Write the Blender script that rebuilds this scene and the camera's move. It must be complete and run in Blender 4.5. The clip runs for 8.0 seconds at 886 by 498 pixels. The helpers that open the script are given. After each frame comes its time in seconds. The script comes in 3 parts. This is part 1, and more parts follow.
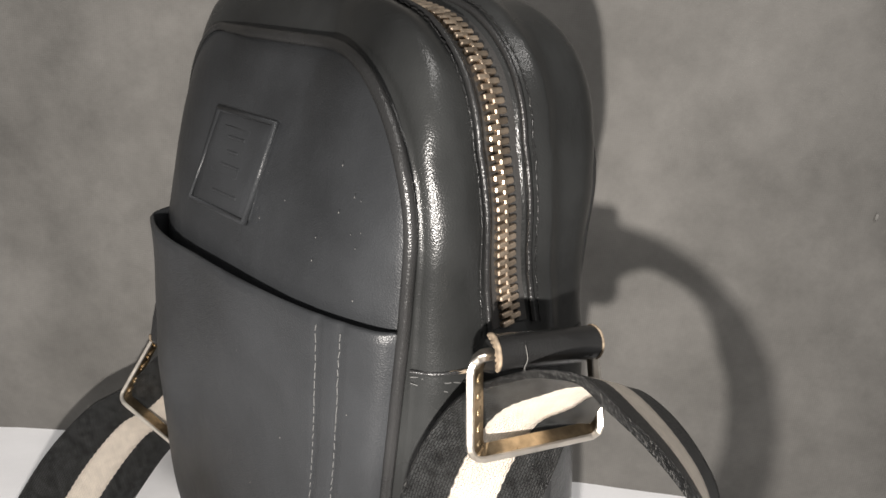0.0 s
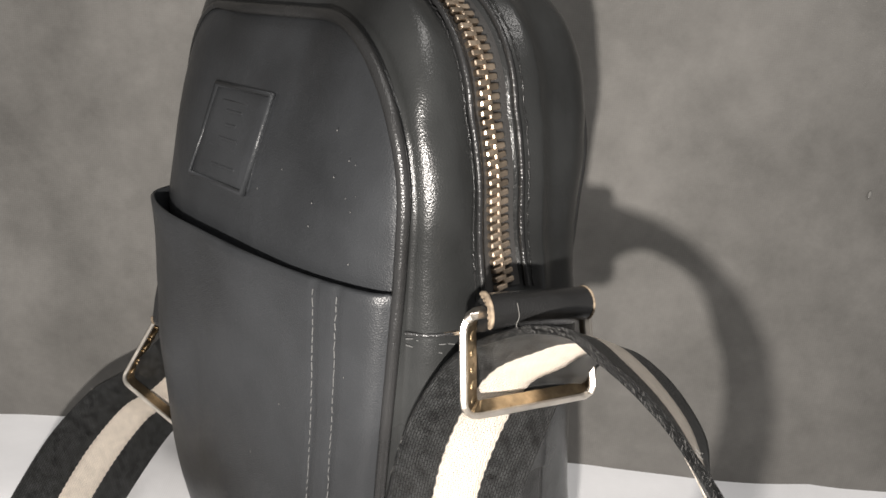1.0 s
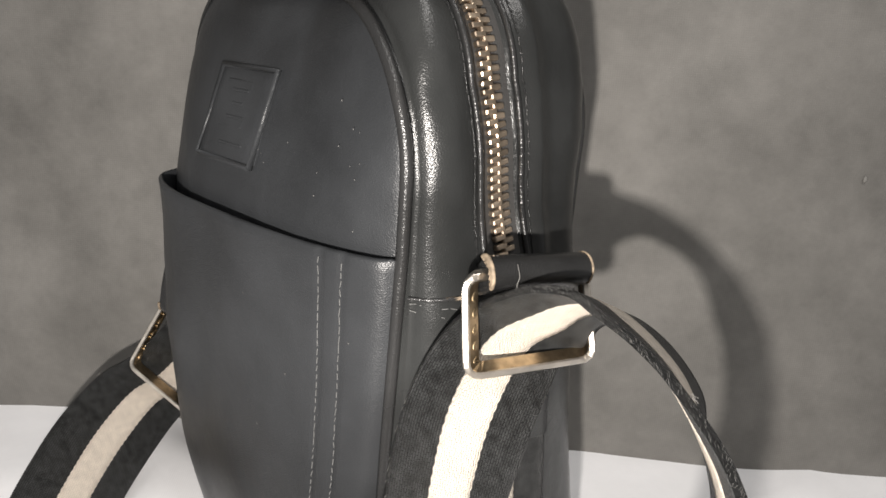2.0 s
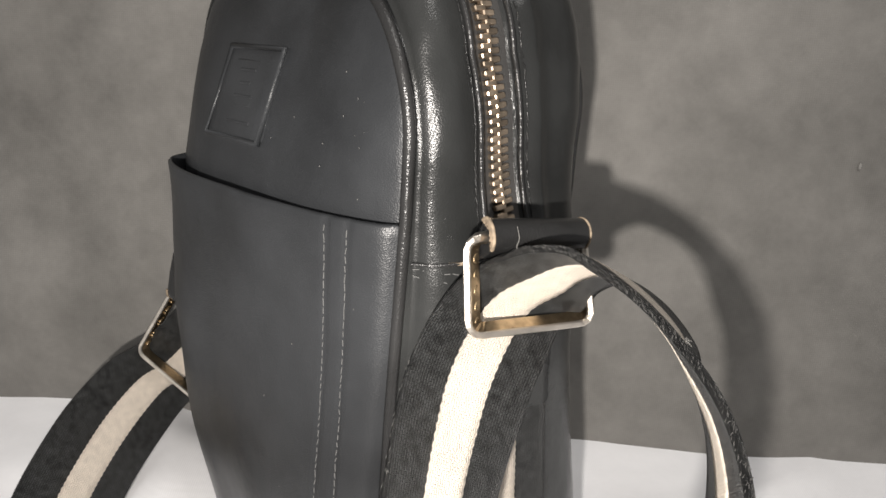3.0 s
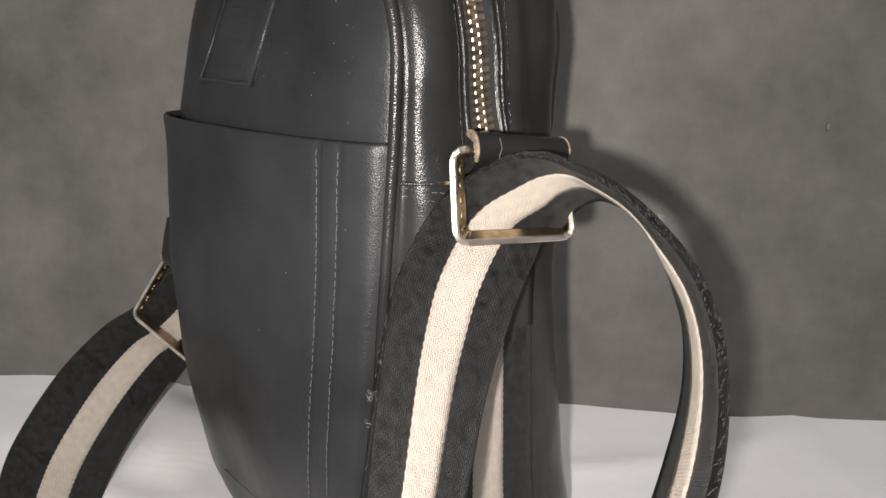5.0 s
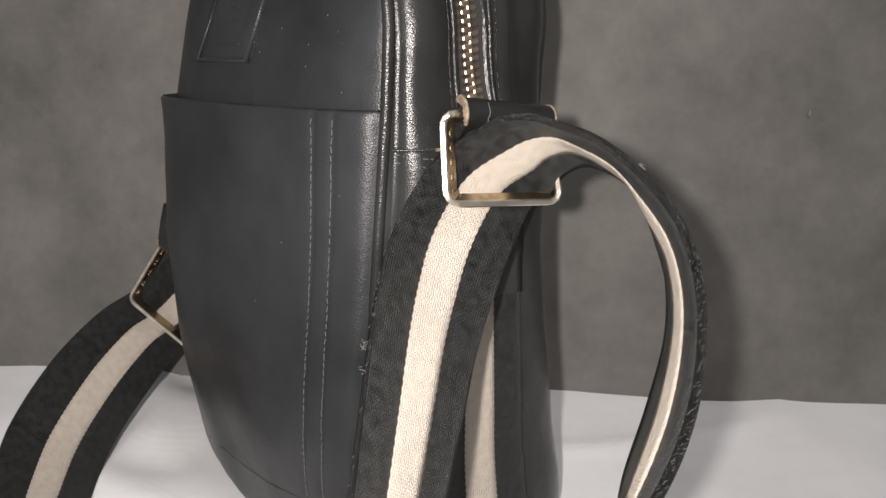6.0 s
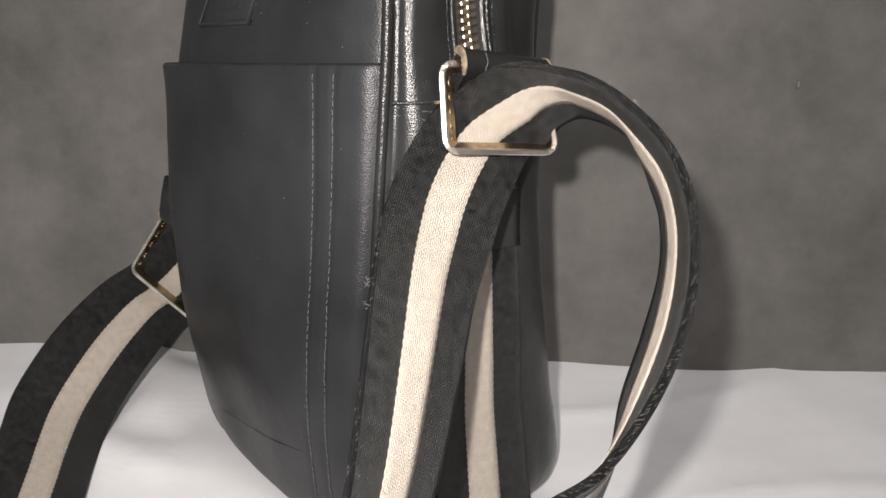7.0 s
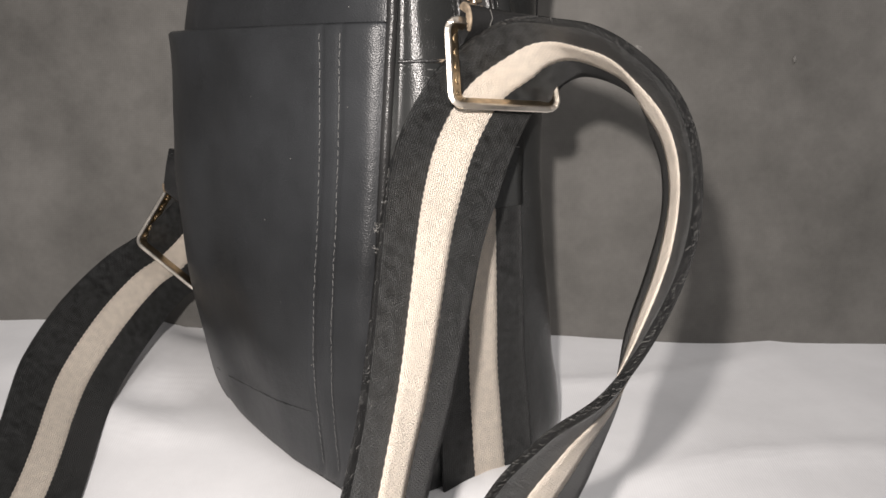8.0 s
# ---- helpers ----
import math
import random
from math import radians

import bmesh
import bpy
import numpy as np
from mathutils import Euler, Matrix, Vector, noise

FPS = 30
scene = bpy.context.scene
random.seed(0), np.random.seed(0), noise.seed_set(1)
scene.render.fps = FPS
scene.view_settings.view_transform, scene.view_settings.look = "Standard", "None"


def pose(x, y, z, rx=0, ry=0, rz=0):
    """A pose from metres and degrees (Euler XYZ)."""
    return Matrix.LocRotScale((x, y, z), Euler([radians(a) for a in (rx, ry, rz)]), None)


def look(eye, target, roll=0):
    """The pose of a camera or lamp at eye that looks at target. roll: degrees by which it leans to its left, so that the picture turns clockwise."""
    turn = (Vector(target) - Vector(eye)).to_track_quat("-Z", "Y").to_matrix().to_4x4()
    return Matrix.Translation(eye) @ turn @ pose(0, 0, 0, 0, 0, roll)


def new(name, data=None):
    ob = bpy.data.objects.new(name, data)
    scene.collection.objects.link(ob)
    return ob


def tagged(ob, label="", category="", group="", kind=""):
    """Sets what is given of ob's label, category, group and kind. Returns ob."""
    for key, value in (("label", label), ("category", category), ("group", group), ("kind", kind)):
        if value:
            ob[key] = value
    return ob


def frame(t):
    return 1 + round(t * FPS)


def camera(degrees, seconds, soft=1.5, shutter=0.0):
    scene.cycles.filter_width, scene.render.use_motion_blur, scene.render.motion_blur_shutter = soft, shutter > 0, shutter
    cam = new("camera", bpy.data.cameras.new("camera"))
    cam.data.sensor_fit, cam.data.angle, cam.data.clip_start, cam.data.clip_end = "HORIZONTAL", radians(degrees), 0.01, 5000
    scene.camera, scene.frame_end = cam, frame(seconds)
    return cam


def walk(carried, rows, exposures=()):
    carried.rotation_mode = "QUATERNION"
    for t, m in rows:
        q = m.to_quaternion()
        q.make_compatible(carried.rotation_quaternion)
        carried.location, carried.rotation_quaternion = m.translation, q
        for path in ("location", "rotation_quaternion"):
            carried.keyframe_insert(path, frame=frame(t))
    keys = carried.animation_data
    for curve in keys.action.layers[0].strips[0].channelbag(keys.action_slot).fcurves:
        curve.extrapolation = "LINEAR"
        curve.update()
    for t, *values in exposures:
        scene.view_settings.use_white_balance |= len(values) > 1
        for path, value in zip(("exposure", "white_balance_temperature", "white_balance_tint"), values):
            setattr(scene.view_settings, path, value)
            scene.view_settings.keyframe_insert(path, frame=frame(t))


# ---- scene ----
cam = camera(58.0, 8.0, soft=1.6)
PATH = [
    (0, (0.00275, 0.00016, 0.31769), (0.01233, 0.92418, -0.06455), 4.107),
    (0.5, (0.00486, -0.00508, 0.31249), (0.01418, 0.91983, -0.06758), 3.816),
    (1, (0.00652, -0.00948, 0.30784), (0.01170, 0.91704, -0.06839), 3.477),
    (1.5, (0.00669, -0.01433, 0.30265), (0.01020, 0.91526, -0.06592), 3.253),
    (3, (0.00864, -0.03409, 0.28351), (0.00457, 0.90641, -0.05626), 2.696),
    (3.5, (0.00865, -0.03804, 0.27701), (0.00483, 0.90747, -0.04855), 2.361),
    (4, (0.00908, -0.04283, 0.26753), (0.01034, 0.90522, -0.05057), 2.125),
    (5.5, (0.01029, -0.06657, 0.24413), (0.02579, 0.88952, -0.04854), 1.938),
    (6, (0.01086, -0.07260, 0.23580), (0.03027, 0.88691, -0.04519), 1.805),
    (6.5, (0.01061, -0.07925, 0.22760), (0.03478, 0.88156, -0.04853), 1.567),
    (7, (0.00888, -0.08514, 0.21844), (0.03614, 0.87590, -0.05662), 1.445),
    (7.5, (0.00747, -0.08909, 0.21259), (0.03798, 0.87219, -0.06126), 1.356),
    (8, (0.00535, -0.09488, 0.20343), (0.03812, 0.86640, -0.07019), 1.324),
]
walk(cam, [(t, look(eye, target, roll)) for t, eye, target, roll in PATH], [(0, 0.50, 6500, 11), (1.5, 0.48, 6500, 11), (3, 0.40, 6500, 11), (4, 0.20, 6500, 12), (5.5, -0.08, 6500, 13), (6.5, -0.08, 6500, 13), (8, -0.03, 6500, 13)])

# ---- light ----
TABLE = 0.004
world = bpy.data.worlds.new("room_light")
world.use_nodes = True
scene.world = world
world.node_tree.nodes["Background"].inputs[0].default_value = (1.0, 0.985, 0.97, 1)
world.node_tree.nodes["Background"].inputs[1].default_value = 0.24


def lamp(name, eye, target, size, watts, colour, spread=180):
    data = bpy.data.lights.new(name, "AREA")
    data.shape, data.size, data.energy, data.color = "DISK", size, watts, colour
    data.spread = radians(spread)
    ob = new(name, data)
    ob.matrix_world = look(eye, target)
    return tagged(ob, "unseen warm white area lamp", "lamp", kind="structure")


# Unseen lamp, fixed near the camera's path in place of its moving flash.
lamp("fixed_flash", (-0.018, -0.106, 0.250), (-0.04, 0.3, 0.17), 0.011, 1.44, (1.0, 0.945, 0.88), 130)
# Added overhead fill, mostly for the table; no such fixture is known.
lamp("overhead_fill", (0.5, -0.4, 1.9), (0.0, 0.3, 0.0), 0.6, 12.0, (1.0, 0.97, 0.93))


# ---- materials ----
def material(name, colour, rough, metal=0.0, spread=0.15, scale=60.0, bump=0.15, bump_scale=900.0, spec=0.5, bump_far=0.0003):
    m = bpy.data.materials.new(name)
    m.use_nodes = True
    nt = m.node_tree
    b = nt.nodes["Principled BSDF"]
    tc = nt.nodes.new("ShaderNodeTexCoord")
    n1 = nt.nodes.new("ShaderNodeTexNoise")
    n1.inputs["Scale"].default_value, n1.inputs["Detail"].default_value = scale, 6
    nt.links.new(tc.outputs["Object"], n1.inputs["Vector"])
    ramp = nt.nodes.new("ShaderNodeValToRGB")
    lo = [c * (1 - spread) for c in colour]
    hi = [min(1, c * (1 + spread)) for c in colour]
    ramp.color_ramp.elements[0].position, ramp.color_ramp.elements[1].position = 0.3, 0.7
    ramp.color_ramp.elements[0].color, ramp.color_ramp.elements[1].color = (*lo, 1), (*hi, 1)
    nt.links.new(n1.outputs["Fac"], ramp.inputs["Fac"])
    nt.links.new(ramp.outputs["Color"], b.inputs["Base Color"])
    r = nt.nodes.new("ShaderNodeMapRange")
    r.inputs["To Min"].default_value, r.inputs["To Max"].default_value = max(0.02, rough - 0.08), min(1, rough + 0.08)
    nt.links.new(n1.outputs["Fac"], r.inputs["Value"])
    nt.links.new(r.outputs["Result"], b.inputs["Roughness"])
    b.inputs["Metallic"].default_value = metal
    b.inputs["Specular IOR Level"].default_value = spec
    n2 = nt.nodes.new("ShaderNodeTexNoise")
    n2.inputs["Scale"].default_value, n2.inputs["Detail"].default_value = bump_scale, 3
    nt.links.new(tc.outputs["Object"], n2.inputs["Vector"])
    bp = nt.nodes.new("ShaderNodeBump")
    bp.inputs["Strength"].default_value, bp.inputs["Distance"].default_value = bump, bump_far
    nt.links.new(n2.outputs["Fac"], bp.inputs["Height"])
    nt.links.new(bp.outputs["Normal"], b.inputs["Normal"])
    return m


def leather(name, colour, rough, bump, spec=0.5):
    """Grained leather: fine cells, soft large stains, uneven sheen put into the colour, and slight scuffs."""
    m = material(name, colour, rough, spread=0.5, scale=16.0, bump=0.0, spec=spec)
    gloss = [n for n in m.node_tree.nodes if n.type == "MAP_RANGE"][0]
    gloss.inputs["To Min"].default_value, gloss.inputs["To Max"].default_value = rough - 0.16, rough + 0.16
    nt = m.node_tree
    b = nt.nodes["Principled BSDF"]
    tc = [n for n in nt.nodes if n.type == "TEX_COORD"][0]
    bp = [n for n in nt.nodes if n.type == "BUMP"][0]
    vor = nt.nodes.new("ShaderNodeTexVoronoi")
    vor.inputs["Scale"].default_value = 1900.0
    n3 = nt.nodes.new("ShaderNodeTexNoise")
    n3.inputs["Scale"].default_value, n3.inputs["Detail"].default_value = 1400.0, 4
    add = nt.nodes.new("ShaderNodeMath")
    add.operation = "MULTIPLY_ADD"
    add.inputs[1].default_value = 1.1
    nt.links.new(tc.outputs["Object"], vor.inputs["Vector"])
    nt.links.new(tc.outputs["Object"], n3.inputs["Vector"])
    nt.links.new(vor.outputs["Distance"], add.inputs[0])
    nt.links.new(n3.outputs["Fac"], add.inputs[2])
    nt.links.new(add.outputs[0], bp.inputs["Height"])
    bp.inputs["Strength"].default_value, bp.inputs["Distance"].default_value = bump, 0.0004
    n4 = nt.nodes.new("ShaderNodeTexNoise")
    n4.inputs["Scale"].default_value, n4.inputs["Detail"].default_value = 55.0, 3
    nt.links.new(tc.outputs["Object"], n4.inputs["Vector"])
    soft = nt.nodes.new("ShaderNodeBump")
    soft.inputs["Strength"].default_value, soft.inputs["Distance"].default_value = 0.35, 0.0016
    nt.links.new(n4.outputs["Fac"], soft.inputs["Height"])
    nt.links.new(soft.outputs["Normal"], bp.inputs["Normal"])
    return m


def webbing(name, colour, rough, spread=0.2, low=0.80, glint=1.0):
    """Woven tape: ribs along the length and short floats across, laid out in the strap's own lengths."""
    m = material(name, colour, rough, spread=spread, scale=300.0, bump=0.0, spec=0.5)
    nt = m.node_tree
    bp = [n for n in nt.nodes if n.type == "BUMP"][0]
    uv = nt.nodes.new("ShaderNodeUVMap")
    uv.uv_map = "UVMap"
    br = nt.nodes.new("ShaderNodeTexBrick")
    br.inputs["Scale"].default_value = 1.0
    br.inputs["Brick Width"].default_value, br.inputs["Row Height"].default_value = 0.0019, 0.00085
    br.inputs["Mortar Size"].default_value, br.inputs["Mortar Smooth"].default_value = 0.00022, 1.0
    br.inputs["Color1"].default_value = br.inputs["Color2"].default_value = (1, 1, 1, 1)
    br.inputs["Mortar"].default_value = (0, 0, 0, 1)
    nt.links.new(uv.outputs["UV"], br.inputs["Vector"])
    nz = nt.nodes.new("ShaderNodeTexNoise")
    nz.inputs["Scale"].default_value = 1000.0
    ad = nt.nodes.new("ShaderNodeMath")
    ad.operation = "MULTIPLY_ADD"
    ad.inputs[1].default_value = 1.4
    nt.links.new(nz.outputs["Fac"], ad.inputs[0])
    nt.links.new(br.outputs["Color"], ad.inputs[2])
    nt.links.new(ad.outputs[0], bp.inputs["Height"])
    bp.inputs["Strength"].default_value, bp.inputs["Distance"].default_value = 1.0, 0.0006
    ramp = [n for n in nt.nodes if n.type == "VALTORGB"][0]
    # painted into the base colour: shade in the weave gaps, glints on the floats
    gap = nt.nodes.new("ShaderNodeMapRange")
    gap.inputs["To Min"].default_value, gap.inputs["To Max"].default_value = low, glint
    nt.links.new(br.outputs["Color"], gap.inputs["Value"])
    mul = nt.nodes.new("ShaderNodeVectorMath")
    mul.operation = "SCALE"
    nt.links.new(ramp.outputs["Color"], mul.inputs[0])
    nt.links.new(gap.outputs["Result"], mul.inputs["Scale"])
    nt.links.new(mul.outputs["Vector"], nt.nodes["Principled BSDF"].inputs["Base Color"])
    return m


def fabric(name, colour, rough, spread, scale):
    """Plain woven cloth: crossed fine threads over soft blotches."""
    m = material(name, colour, rough, spread=spread, scale=scale, bump=0.0, spec=0.15)
    nt = m.node_tree
    blotch = [n for n in nt.nodes if n.type == "TEX_NOISE"][0]
    blotch.inputs["Roughness"].default_value, blotch.inputs["Detail"].default_value = 0.68, 9
    bp = [n for n in nt.nodes if n.type == "BUMP"][0]
    tc = [n for n in nt.nodes if n.type == "TEX_COORD"][0]
    last = None
    for axis in ("X", "Z"):
        wv = nt.nodes.new("ShaderNodeTexWave")
        wv.bands_direction = axis
        wv.inputs["Scale"].default_value, wv.inputs["Distortion"].default_value = 260.0, 1.5
        wv.inputs["Detail"].default_value = 2
        nt.links.new(tc.outputs["Object"], wv.inputs["Vector"])
        if last:
            mx = nt.nodes.new("ShaderNodeMath")
            mx.operation = "ADD"
            nt.links.new(last.outputs["Fac"], mx.inputs[0])
            nt.links.new(wv.outputs["Fac"], mx.inputs[1])
            nt.links.new(mx.outputs[0], bp.inputs["Height"])
        last = wv
    bp.inputs["Strength"].default_value, bp.inputs["Distance"].default_value = 0.18, 0.0002
    return m


LEATHER = leather("black_leather", (0.0195, 0.0208, 0.0225), 0.37, 0.24, 0.40)
GUSSET = leather("soft_black_leather", (0.0175, 0.0182, 0.0180), 0.25, 0.17, 0.31)
PIPING = leather("black_piping_leather", (0.016, 0.016, 0.016), 0.27, 0.25, 0.40)
EDGE = material("worn_leather_edge", (0.20, 0.155, 0.108), 0.75, spread=0.5, scale=500.0, bump=0.8)
TAPE = material("black_zip_tape", (0.022, 0.021, 0.020), 0.75, bump=0.8, bump_scale=1500)
BRASS = material("worn_brass", (0.52, 0.42, 0.32), 0.40, 1.0, spread=0.2, scale=400, bump=0.1)
nodes, links = BRASS.node_tree.nodes, BRASS.node_tree.links
wear, tone, dull = nodes.new("ShaderNodeObjectInfo"), nodes.new("ShaderNodeMapRange"), nodes.new("ShaderNodeVectorMath")
dull.operation = "SCALE"
tone.inputs["To Min"].default_value, tone.inputs["To Max"].default_value = 0.55, 1.25
links.new(wear.outputs["Random"], tone.inputs["Value"])
links.new([n for n in nodes if n.type == "VALTORGB"][0].outputs["Color"], dull.inputs[0])
links.new(tone.outputs["Result"], dull.inputs["Scale"])
links.new(dull.outputs["Vector"], nodes["Principled BSDF"].inputs["Base Color"])
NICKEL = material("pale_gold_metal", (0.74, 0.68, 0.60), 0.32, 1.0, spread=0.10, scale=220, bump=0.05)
# The same ring metal, with the inner faces' darker reflection put into its colour.
RING_REFLECTION = material("pale_gold_metal_reflection", (0.45, 0.35, 0.23), 0.30, 1.0, spread=0.3, scale=300, bump=0.15)
TARNISH = material("tarnished_brass", (0.34, 0.26, 0.16), 0.45, 1.0, spread=0.5, scale=700, bump=0.5)
THREAD = material("grey_thread", (0.115, 0.115, 0.112), 0.8, bump=0.6, bump_scale=3000)
BLACKWEB = webbing("black_webbing", (0.0150, 0.0156, 0.0155), 0.42, 0.7, 0.25, 2.3)
CREAMWEB = webbing("cream_webbing", (0.88, 0.785, 0.67), 0.60, 0.08, 0.86, 1.0)
LINT = material("pale_lint", (0.17, 0.165, 0.155), 0.9, bump=0.2)
GREY = fabric("grey_backdrop_cloth", (0.145, 0.140, 0.131), 0.9, 0.32, 11.0)
WHITE = fabric("white_tablecloth", (0.73, 0.73, 0.74), 0.85, 0.06, 14.0)
WALLPAINT = material("plain_wall_paint", (0.55, 0.53, 0.50), 0.8, scale=6)


# ---- mesh helpers ----
def part(name, bm, mat, parent=None, label="", smooth=True):
    me = bpy.data.meshes.new(name)
    bmesh.ops.recalc_face_normals(bm, faces=bm.faces)
    bm.to_mesh(me)
    bm.free()
    me.materials.append(mat)
    if smooth:
        me.polygons.foreach_set("use_smooth", [True] * len(me.polygons))
    ob = new(name, me)
    if parent:
        ob.parent = parent
    if label:
        ob["label"] = label
    return ob


def grid(rows, closed_u=False, closed_v=False, bm=None):
    """A sheet over rows of points."""
    bm = bm or bmesh.new()
    vs = [[bm.verts.new(p) for p in r] for r in rows]
    nu, nv = len(vs), len(vs[0])
    for i in range(nu if closed_u else nu - 1):
        for j in range(nv if closed_v else nv - 1):
            a, b = vs[i], vs[(i + 1) % nu]
            k = (j + 1) % nv
            bm.faces.new((a[j], b[j], b[k], a[k]))
    return bm


def tube(points, radius, sides=10, closed=False, bm=None, flat=1.0):
    """A round cord along points; flat: width over height."""
    pts = [Vector(p) for p in points]
    n = len(pts)
    rows, up = [], None
    for i, p in enumerate(pts):
        a = pts[i - 1] if (i > 0 or closed) else p
        b = pts[(i + 1) % n] if (i < n - 1 or closed) else p
        t = (b - a).normalized()
        if up is None:
            up = t.orthogonal().normalized()
        up = (up - t * up.dot(t)).normalized()
        side = t.cross(up)
        rows.append([p + radius * (math.cos(k) * up + flat * math.sin(k) * side) for k in (2 * math.pi * j / sides for j in range(sides))])
    bm = grid(rows, closed_u=closed, closed_v=True, bm=bm)
    if not closed:
        for r in (rows[0], rows[-1]):
            bm.faces.new([bm.verts.new(p) for p in r])
    return bm


def spline(points, per=8):
    """Catmull-Rom through tuples of numbers."""
    p = [np.array(q, float) for q in points]
    p = [2 * p[0] - p[1]] + p + [2 * p[-1] - p[-2]]
    out = []
    for i in range(1, len(p) - 2):
        for k in range(per):
            t = k / per
            out.append(0.5 * (2 * p[i] + (p[i + 1] - p[i - 1]) * t + (2 * p[i - 1] - 5 * p[i] + 4 * p[i + 1] - p[i + 2]) * t * t + (3 * p[i] - p[i - 1] - 3 * p[i + 1] + p[i + 2]) * t**3))
    out.append(p[-2])
    return out


def thing(name, m, label, category, group=""):
    ob = new(name)
    ob.empty_display_size = 0.02
    ob.matrix_world = m
    return tagged(ob, label, category, group)


# ---- setting ----
def table():
    rows = []
    for i in range(241):
        x = -1.2 + 2.4 * i / 240
        row = []
        for j in range(181):
            y = -0.8 + 1.30 * j / 180
            near = math.exp(-((x + 0.15) ** 2 + (y - 0.355) ** 2) / 0.006)
            z = TABLE - 0.0012 + 0.0018 * noise.noise(Vector((x * 9, y * 9, 0)))
            z += 0.0007 * noise.noise(Vector((x * 26, y * 20, 5))) + 0.0004 * noise.noise(Vector((x * 60, y * 50, 9)))
            crease = 1 - abs(noise.noise(Vector((x * 5 + 0.6 * y, y * 9 - 2 * x, 2.5))))
            z += 0.0030 * max(0, crease) ** 9
            z += near * (0.0050 * math.sin(75 * (x + 0.9 * y) + 3 * noise.noise(Vector((x * 14, y * 14, 1)))) - 0.001)
            hold = min(1.0, (abs(x + 0.03) / 0.09) ** 4 + (abs(y - 0.27) / 0.10) ** 4)
            heap = 0.011 * math.exp(-(((x - 0.052) - 0.35 * (y - 0.215)) / 0.034) ** 2 - ((y - 0.210) / 0.026) ** 2)
            row.append((x, y, (z - TABLE) * hold + TABLE - (0 if hold >= 1 else 0.0003) + heap))
        rows.append(row)
    bm = grid(rows)
    edge = [(-1.2, -0.8), (1.2, -0.8), (1.2, 0.50), (-1.2, 0.50)]
    low = [bm.verts.new((x, y, -0.03)) for x, y in edge]
    bm.faces.new(low)
    ob = part("table", bm, WHITE)
    return tagged(ob, "table top under a white slightly wrinkled cotton cloth", "table", kind="structure")


def backdrop():
    rows = []
    for i in range(161):
        x = -1.3 + 2.6 * i / 160
        row = []
        for j in range(81):
            z = -0.02 + 1.0 * j / 80
            y = 0.405 - 0.060 * x + (0.05 * (x + 0.1) ** 2 if x < -0.1 else 0) + 0.075 * max(0, z)
            y += 0.004 * min(1, 0.4 + max(0, z) * 5) * noise.noise(Vector((x * 5, z * 3, 3.0)))
            # one slack fold that runs up from the table
            s = (z - 0.02) - 0.62 * (x + 0.30)
            y += -0.010 * math.exp(-(s / 0.045) ** 2) * (1 / (1 + math.exp(-(-x - 0.08) / 0.03)))
            y += 0.0006 * math.sin(26 * x + 3 * z) * math.exp(-z / 0.12)
            row.append((x, y, z))
        rows.append(row)
    back = [[(x, y + 0.004, z) for x, y, z in r] for r in rows]
    bm = grid(rows)
    grid(back, bm=bm)
    ob = part("backdrop", bm, GREY)
    fluff = bmesh.new()
    bmesh.ops.create_icosphere(fluff, subdivisions=1, radius=0.0012)
    for v in fluff.verts:
        v.co = Vector((0.236, 0.4035, 0.186)) + Vector((v.co.x, v.co.y * 0.5, v.co.z * 2.0))
    part("fluff", fluff, LINT, ob)
    return tagged(ob, "hanging grey cotton cloth with a soft slack fold", "backdrop", kind="structure")


def slab(name, lo, hi, mat, label):
    bm = bmesh.new()
    bmesh.ops.create_cube(bm, size=1)
    for v in bm.verts:
        v.co = [(a + b) / 2 + (b - a) * c for a, b, c in zip(lo, hi, v.co)]
    return tagged(part(name, bm, mat, smooth=False), label, name.split("_")[0], kind="structure")


table()
backdrop()

# ---- the bag ----
YAW = -46.0
BAG = pose(-0.0626, 0.2705, TABLE, 0, 0, YAW)
bag = thing("shoulder_bag", BAG, "small black leather shoulder bag with brass zip on white cloth", "bag")
INTO = BAG.inverted()
HALF, HIGH, DEEP = 0.085, 0.2775, 0.080
TOP_R, FAR_R, LOW_R = 0.053, 0.027, 0.018
ZIP = 0.0335


def outline():
    """The panel's rim, from the middle of the base round by the near side, as (u, w, normal u, normal w)."""

    def half(side, top_r):
        path = []

        def arc(cx, cy, r, a0, a1, k):
            for i in range(k):
                a = radians(a0 + (a1 - a0) * i / k)
                path.append((side * (cx + r * math.cos(a)), cy + r * math.sin(a)))

        def run(x0, y0, x1, y1, k):
            for i in range(k):
                path.append((side * (x0 + (x1 - x0) * i / k), y0 + (y1 - y0) * i / k))

        run(0, 0, HALF - LOW_R, 0, 8)
        arc(HALF - LOW_R, LOW_R, LOW_R, -90, 0, 14)
        run(HALF, LOW_R, HALF, HIGH - top_r, 26)
        arc(HALF - top_r, HIGH - top_r, top_r, 0, 90, 24)
        run(HALF - top_r, HIGH, 0, HIGH, 8)
        return path

    path = half(1, TOP_R) + [(0, HIGH)] + half(-1, FAR_R)[1:][::-1]
    out = []
    m = len(path)
    for i in range(m):
        (xa, ya), (xb, yb) = path[i - 1], path[(i + 1) % m]
        t = Vector((xb - xa, yb - ya)).normalized()
        out.append((path[i][0], path[i][1], t.y, -t.x))
    return out


RIM = outline()


def between(x, xs, ys):
    return float(np.interp(x, xs, ys))


